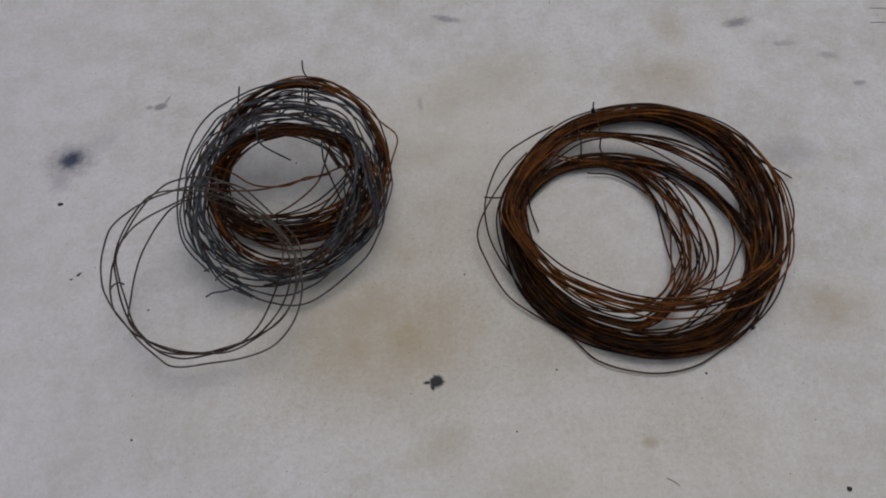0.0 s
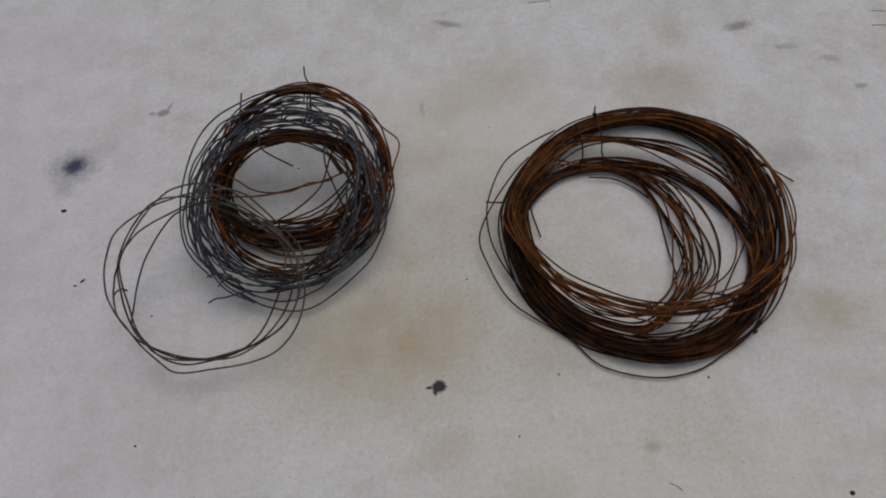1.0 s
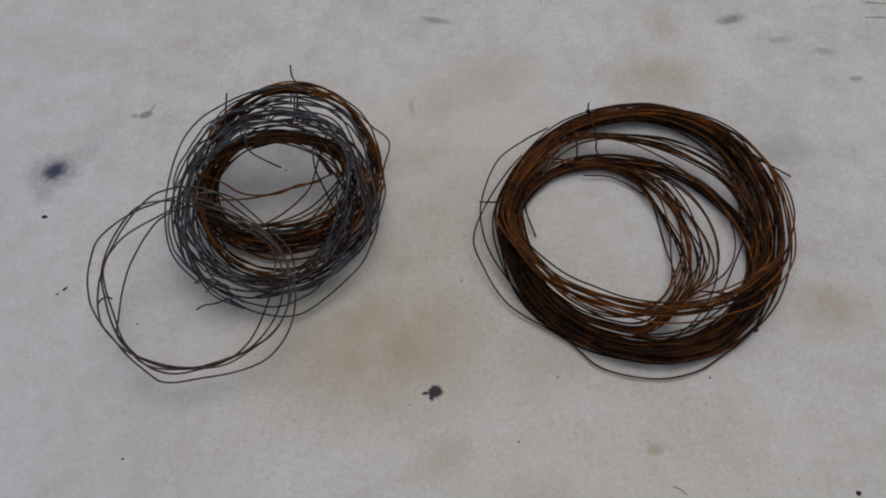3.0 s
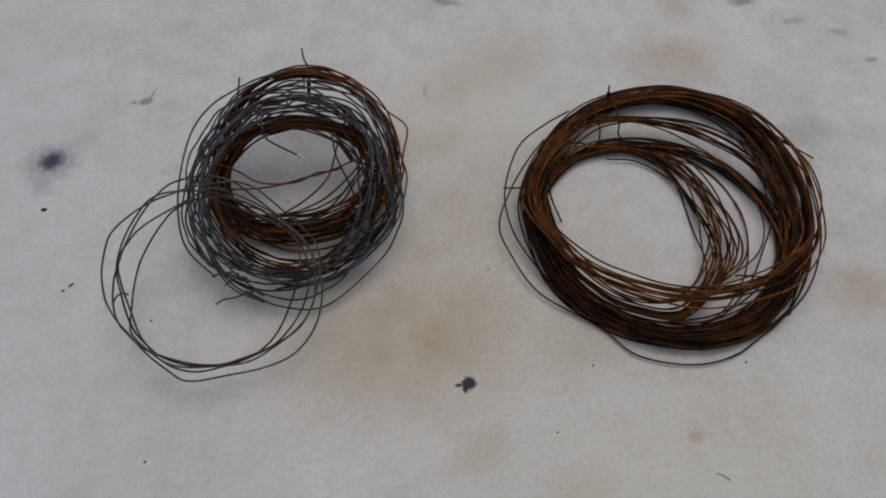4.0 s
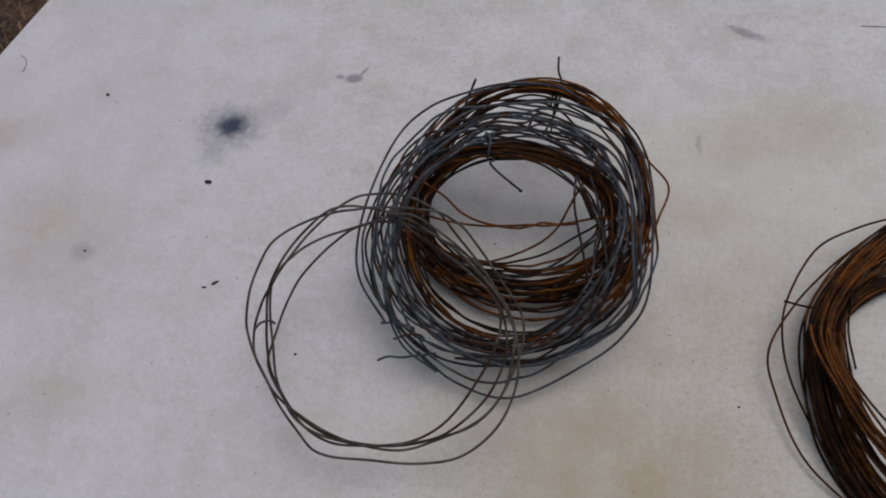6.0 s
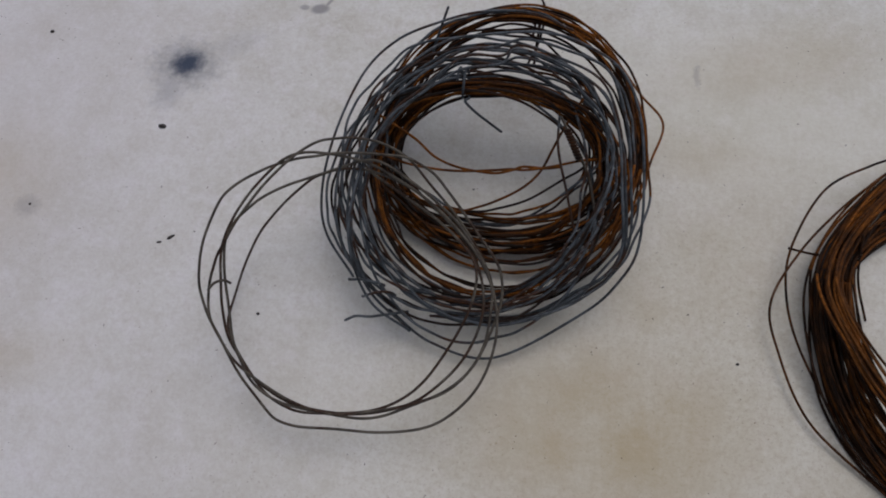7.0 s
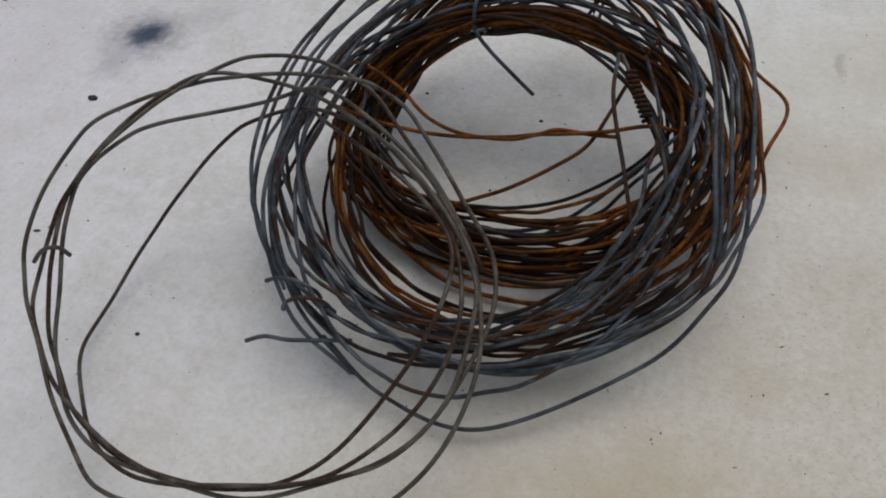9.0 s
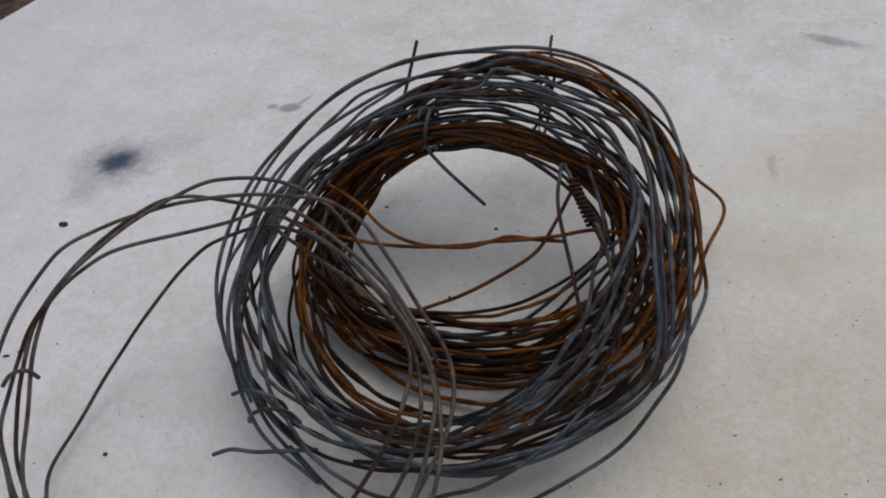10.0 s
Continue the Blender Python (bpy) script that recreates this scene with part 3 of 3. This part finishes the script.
wrap(grey_coil, (-0.189, 0.548, 0.088), (1, 0.1, 0), 0.012, 0.010, 1.75, 0.005, R, ZINC, label="grey tie wire with a loose tail", start=1.2,
     tail=[(-0.186, 0.534, 0.084), (-0.179, 0.533, 0.074), (-0.168, 0.5335, 0.060), (-0.159, 0.534, 0.049)])
strand("tie_wire", grey_coil, [(-0.252, 0.399, 0.034), (-0.250, 0.397, 0.038), (-0.241, 0.396, 0.044), (-0.231, 0.395, 0.046), (-0.225, 0.397, 0.038), (-0.226, 0.400, 0.028)], R, ZINC, "grey tie wire")
strand("tie_wire", grey_coil, [(-0.240, 0.389, 0.029), (-0.238, 0.387, 0.034), (-0.233, 0.386, 0.042), (-0.225, 0.388, 0.045), (-0.218, 0.391, 0.040), (-0.216, 0.394, 0.028)], R, ZINC, "grey tie wire")
strand("stray_wire", grey_coil, [(-0.205, 0.385, 0.022), (-0.222, 0.378, 0.026), (-0.231, 0.374, 0.029), (-0.241, 0.372, 0.031), (-0.248, 0.367, 0.032)], R, ZINC, "loose cut wire end")
wrap(grey_coil, (-0.102, 0.513, 0.076), (0.020, -0.028, -0.020), 0.0021, 0.0023, 10.0, 0.0024, R, BROWN, "twisted_splice", "tight twist of wire joining two ends")
strand("stray_wire", grey_coil, [(-0.114, 0.531, 0.084), (-0.100, 0.512, 0.074), (-0.088, 0.496, 0.064), (-0.080, 0.474, 0.052)], R, TAN)
wrap(grey_coil, (-0.145, 0.628, 0.048), (1, 0, 0), 0.022, 0.016, 1.1, 0.004, R, BROWN, label="brown tie wire", start=1.0)
strand("tie_wire", grey_coil, [(-0.339, 0.360, 0.071), (-0.334, 0.364, 0.076), (-0.328, 0.367, 0.076), (-0.325, 0.368, 0.070)], R, TAN, "short tie on the slack loop")

# ---- the coil of rusty wire ----
rusty_coil = new("wire_coil")
rusty_coil.location = (0.235, 0.43, 0)
tagged(rusty_coil, "large coil of brown rusty wire tied together on the table", "wire coil", "wire coils")
Q = 0.00096
# the five ways that its turns take, from the near left round: x, y, height, half width
BODY = [(0.0961, 0.4642, 0.019, 0.015), (0.1002, 0.4016, 0.016, 0.016), (0.1266, 0.346, 0.008, 0.015), (0.1751, 0.3056, 0.006, 0.013), (0.2357, 0.2875, 0.006, 0.012), (0.2952, 0.2955, 0.008, 0.013), (0.3447, 0.3339, 0.012, 0.015), (0.377, 0.3986, 0.016, 0.016), (0.3831, 0.4703, 0.016, 0.015), (0.3589, 0.5429, 0.014, 0.012), (0.3064, 0.5863, 0.012, 0.01), (0.2427, 0.5974, 0.012, 0.01), (0.1711, 0.5763, 0.014, 0.011), (0.1234, 0.5263, 0.018, 0.013)]
FAR_MID = [(0.0984, 0.4642, 0.018, 0.012), (0.1014, 0.4026, 0.014, 0.014), (0.1266, 0.345, 0.01, 0.014), (0.1751, 0.3046, 0.008, 0.012), (0.2357, 0.2865, 0.008, 0.012), (0.2942, 0.2945, 0.01, 0.012), (0.3427, 0.3329, 0.014, 0.013), (0.368, 0.3905, 0.018, 0.012), (0.3528, 0.4723, 0.022, 0.012), (0.3013, 0.5289, 0.023, 0.011), (0.2357, 0.5551, 0.023, 0.005), (0.1751, 0.5571, 0.022, 0.005), (0.1236, 0.5188, 0.02, 0.01)]
FAR_LOW = [(0.1034, 0.4682, 0.006, 0.01), (0.1044, 0.4066, 0.006, 0.012), (0.1295, 0.347, 0.006, 0.013), (0.1758, 0.3057, 0.006, 0.012), (0.2352, 0.2876, 0.006, 0.011), (0.2937, 0.2987, 0.006, 0.011), (0.343, 0.343, 0.006, 0.01), (0.3588, 0.3918, 0.006, 0.007), (0.345, 0.4489, 0.006, 0.006), (0.3056, 0.4994, 0.006, 0.005), (0.2545, 0.5294, 0.006, 0.005), (0.1945, 0.5382, 0.006, 0.006), (0.1405, 0.5135, 0.006, 0.009)]
INNER = [(0.1095, 0.4602, 0.018, 0.009), (0.1165, 0.3976, 0.024, 0.011), (0.1489, 0.3461, 0.026, 0.012), (0.1872, 0.3178, 0.026, 0.012), (0.2256, 0.3118, 0.024, 0.012), (0.264, 0.342, 0.018, 0.01), (0.2892, 0.3895, 0.012, 0.024), (0.2811, 0.4561, 0.006, 0.024), (0.2509, 0.5068, 0.006, 0.014), (0.2065, 0.5272, 0.006, 0.006), (0.1547, 0.5182, 0.006, 0.006), (0.1216, 0.4904, 0.012, 0.008)]
OVER = [(0.0913, 0.4572, 0.03, 0.01), (0.1065, 0.4048, 0.038, 0.008), (0.1368, 0.3603, 0.042, 0.009), (0.1842, 0.33, 0.043, 0.009), (0.2347, 0.3149, 0.043, 0.009), (0.2883, 0.3189, 0.041, 0.008), (0.3367, 0.3391, 0.037, 0.01), (0.3821, 0.3835, 0.028, 0.007), (0.3892, 0.4693, 0.022, 0.01), (0.3629, 0.5369, 0.02, 0.01), (0.3084, 0.5834, 0.018, 0.008), (0.2417, 0.5924, 0.018, 0.008), (0.1701, 0.5713, 0.02, 0.009), (0.1165, 0.5147, 0.024, 0.01)]
rng = np.random.default_rng(23)


def laid(count, mats, way, tall):
    return [(mats[i % len(mats)], way, tall) for i in range(count)]


turns = (laid(26, (DARK, OCHRE, DARK, BROWN), BODY, 0.85) + laid(7, (DARK, OCHRE), FAR_MID, 0.5) + laid(12, (DARK, DARK, BROWN), FAR_LOW, 0.8)
         + laid(9, (DARK, OCHRE, DARK), INNER, 0.5) + laid(16, (DARK, OCHRE, DARK), BODY, 0.85) + laid(6, (DARK, OCHRE), INNER, 0.6)
         + laid(4, (OCHRE, DARK), FAR_MID, 0.5) + laid(6, (DARK, OCHRE, DARK), OVER, 0.5) + laid(5, (OCHRE, DARK), INNER, 0.5) + laid(8, (OCHRE, OCHRE, DARK), OVER, 0.5))
wind_along(rusty_coil, rng, turns, Q, 0.0022, 0.0005)
strand("stray_wire", rusty_coil, [(0.1557, 0.5768, 0.024), (0.1245, 0.5606, 0.024), (0.0912, 0.5344, 0.024), (0.0701, 0.4891, 0.02), (0.066, 0.4528, 0.016), (0.0761, 0.4085, 0.014), (0.1104, 0.348, 0.006)], Q, DARK)
strand("stray_wire", rusty_coil, [(0.1204, 0.5395, 0.024), (0.1003, 0.5163, 0.024), (0.0751, 0.481, 0.02), (0.056, 0.4387, 0.016), (0.063, 0.4044, 0.01), (0.0882, 0.3541, 0.006), (0.1434, 0.3101, 0.0035), (0.1753, 0.275, 0.0035), (0.2253, 0.2586, 0.0035), (0.2674, 0.2616, 0.0035), (0.2993, 0.2769, 0.0035), (0.339, 0.3047, 0.008), (0.3743, 0.3632, 0.024)], Q, DARK)
strand("stray_wire", rusty_coil, [(0.3471, 0.5445, 0.024), (0.3874, 0.5073, 0.024), (0.4085, 0.476, 0.02), (0.4115, 0.4357, 0.018), (0.3954, 0.3964, 0.024), (0.3753, 0.3683, 0.032), (0.332, 0.331, 0.04), (0.2817, 0.3331, 0.044)], Q, DARK)
strand("stray_wire", rusty_coil, [(0.3471, 0.5345, 0.027), (0.3844, 0.5082, 0.022), (0.4065, 0.5011, 0.011), (0.4261, 0.4907, 0.0035)], Q, DARK, "loose wire end")
strand("stray_wire", rusty_coil, [(0.1184, 0.4992, 0.024), (0.1184, 0.4689, 0.012), (0.1262, 0.4395, 0.0035)], Q, DARK, "loose wire end")
strand("stray_wire", rusty_coil, [(0.1909, 0.5162, 0.006), (0.2262, 0.5092, 0.004), (0.2631, 0.4729, 0.0035), (0.2775, 0.4256, 0.004), (0.2766, 0.3732, 0.014), (0.2514, 0.333, 0.024)], Q, DARK)
strand("stray_wire", rusty_coil, [(0.2312, 0.5193, 0.009), (0.2917, 0.489, 0.009), (0.3199, 0.4236, 0.014), (0.3068, 0.3531, 0.014), (0.2614, 0.3027, 0.014), (0.2111, 0.3027, 0.014)], Q, OCHRE)
strand("stray_wire", rusty_coil, [(0.066, 0.482, 0.02), (0.0822, 0.48, 0.02), (0.1003, 0.478, 0.024)], Q, DARK, "short cut wire end")
for x, shift, lean in ((0.182, -0.012, -0.003), (0.206, -0.004, 0.002)):
    line = [(x, 0.590, 0.006), (x - 0.001, 0.594, 0.020), (x, 0.588, 0.033), (x + 0.002, 0.572, 0.038), (x + 0.003, 0.560, 0.039), (x + 0.003, 0.549, 0.036), (x + 0.003, 0.545, 0.022)]
    line = [(u, v + shift + 0.004, max(w - 0.007, 0.004)) for u, v, w in line] + [(x + 0.003 + lean, 0.533, 0.016), (x + 0.002 + lean, 0.522, 0.014)]
    tie = strand("tie_wire", rusty_coil, line, Q, DARK, "rusty tie wire round the bundle")
wrap(tie, (0.206, 0.593, 0.028), (0, 0.6, 0.6), 0.0022, 0.0022, 1.8, 0.0022, Q, DARK, "tie_twist", "twisted end of the rusty tie wire", tail=[(0.206, 0.598, 0.031), (0.207, 0.601, 0.034)])


# ---- bits lying on the table ----
def crumb_mesh(seed, sx, sy, sz):
    r = random.Random(seed)
    bm = bmesh.new()
    bmesh.ops.create_icosphere(bm, subdivisions=1, radius=1.0)
    for v in bm.verts:
        k = r.uniform(0.6, 1.15)
        v.co = Vector((v.co.x * sx * k, v.co.y * sy * k, max(v.co.z * sz, -0.3 * sz)))
    low = min(v.co.z for v in bm.verts)
    for v in bm.verts:
        v.co.z -= low
    me = bpy.data.meshes.new("crumb")
    bm.to_mesh(me)
    bm.free()
    me.materials.append(crumb_mat)
    return me


for i, (x, y, sx, sy, turn) in enumerate(((-0.460, 0.528, 0.0048, 0.0028, 5), (-0.417, 0.425, 0.0045, 0.0018, 40), (-0.425, 0.419, 0.003, 0.0012, 20), (-0.601, 0.615, 0.0024, 0.0024, 0),
                                          (-0.325, 0.372, 0.0017, 0.0014, 0), (-0.165, 0.566, 0.0014, 0.0011, 0), (-0.240, 0.576, 0.0014, 0.0011, 0), (-0.178, 0.507, 0.0013, 0.0010, 0),
                                          (0.342, 0.304, 0.0038, 0.0025, 50), (0.284, 0.256, 0.0016, 0.0016, 0), (0.396, 0.130, 0.0036, 0.0030, 0), (0.083, 0.205, 0.0013, 0.0013, 0),
                                          (-0.321, 0.219, 0.0017, 0.0015, 0), (0.13, 0.27, 0.0014, 0.0012, 0), (0.038, 0.392, 0.0015, 0.0012, 0), (-0.548, 0.436, 0.0016, 0.0013, 0))):
    ob = new("crumb", crumb_mesh(i, sx, sy, min(sx, sy) * 0.6))
    ob.matrix_world = pose(x, y, 0.0, 0, 0, turn)
    tagged(ob, "small dark crumb of dirt lying on the white tabletop", "crumb", "crumbs on the table")


def hair(points, label):
    verts, faces = tube(spline(points, 8), 0.00038, 5)
    ob = new("twig", mesh_of("twig", verts, faces, twig_mat))
    tagged(ob, label, "twig", "twigs on the table")


hair([(0.143, 0.821, 0.0006), (0.160, 0.8225, 0.0006), (0.173, 0.822, 0.0006), (0.1745, 0.808, 0.0006)], "thin bent grey twig lying on the tabletop")
hair([(0.112, 0.885, 0.0006), (0.121, 0.876, 0.0006), (0.131, 0.871, 0.0006), (0.129, 0.884, 0.0006)], "thin curved grey twig lying on the tabletop")
hair([(0.592, 0.7535, 0.0006), (0.605, 0.752, 0.0006), (0.618, 0.748, 0.0006)], "short dark straw lying on the tabletop")
hair([(0.585, 0.728, 0.0006), (0.598, 0.727, 0.0006), (0.612, 0.724, 0.0006)], "short dark straw lying on the tabletop")
hair([(0.226, 0.149, 0.0006), (0.232, 0.146, 0.0006), (0.237, 0.141, 0.0006)], "short curved fibre lying on the tabletop")
hair([(-0.718, 0.651, 0.0006), (-0.711, 0.648, 0.0006), (-0.706, 0.639, 0.0006), (-0.706, 0.63, 0.0006)], "thin curled straw lying near the table edge")

rng = np.random.default_rng(9)
verts, faces = [], []
for _ in range(1300):
    x, y = rng.uniform(-0.68, 0.75), rng.uniform(-0.1, 1.0)
    a, L, w = rng.uniform(0, 2 * math.pi), 0.0004 + 0.0011 * rng.uniform() ** 3, rng.uniform(0.00025, 0.0005)
    d, e = np.array((math.cos(a), math.sin(a), 0)), np.array((-math.sin(a), math.cos(a), 0))
    p = np.array((x, y, 0.0))
    b = len(verts)
    verts += [p - d * L, p + e * w, p + d * L, p - e * w, p + np.array((0, 0, 0.0004))]
    faces += [(b, b + 3, b + 4), (b + 3, b + 2, b + 4), (b + 2, b + 1, b + 4), (b + 1, b, b + 4)]
grit = new("grit", mesh_of("grit", verts, faces, grit_mat, False))
tagged(grit, "fine dark grit scattered over the white tabletop", "grit", kind="stuff")
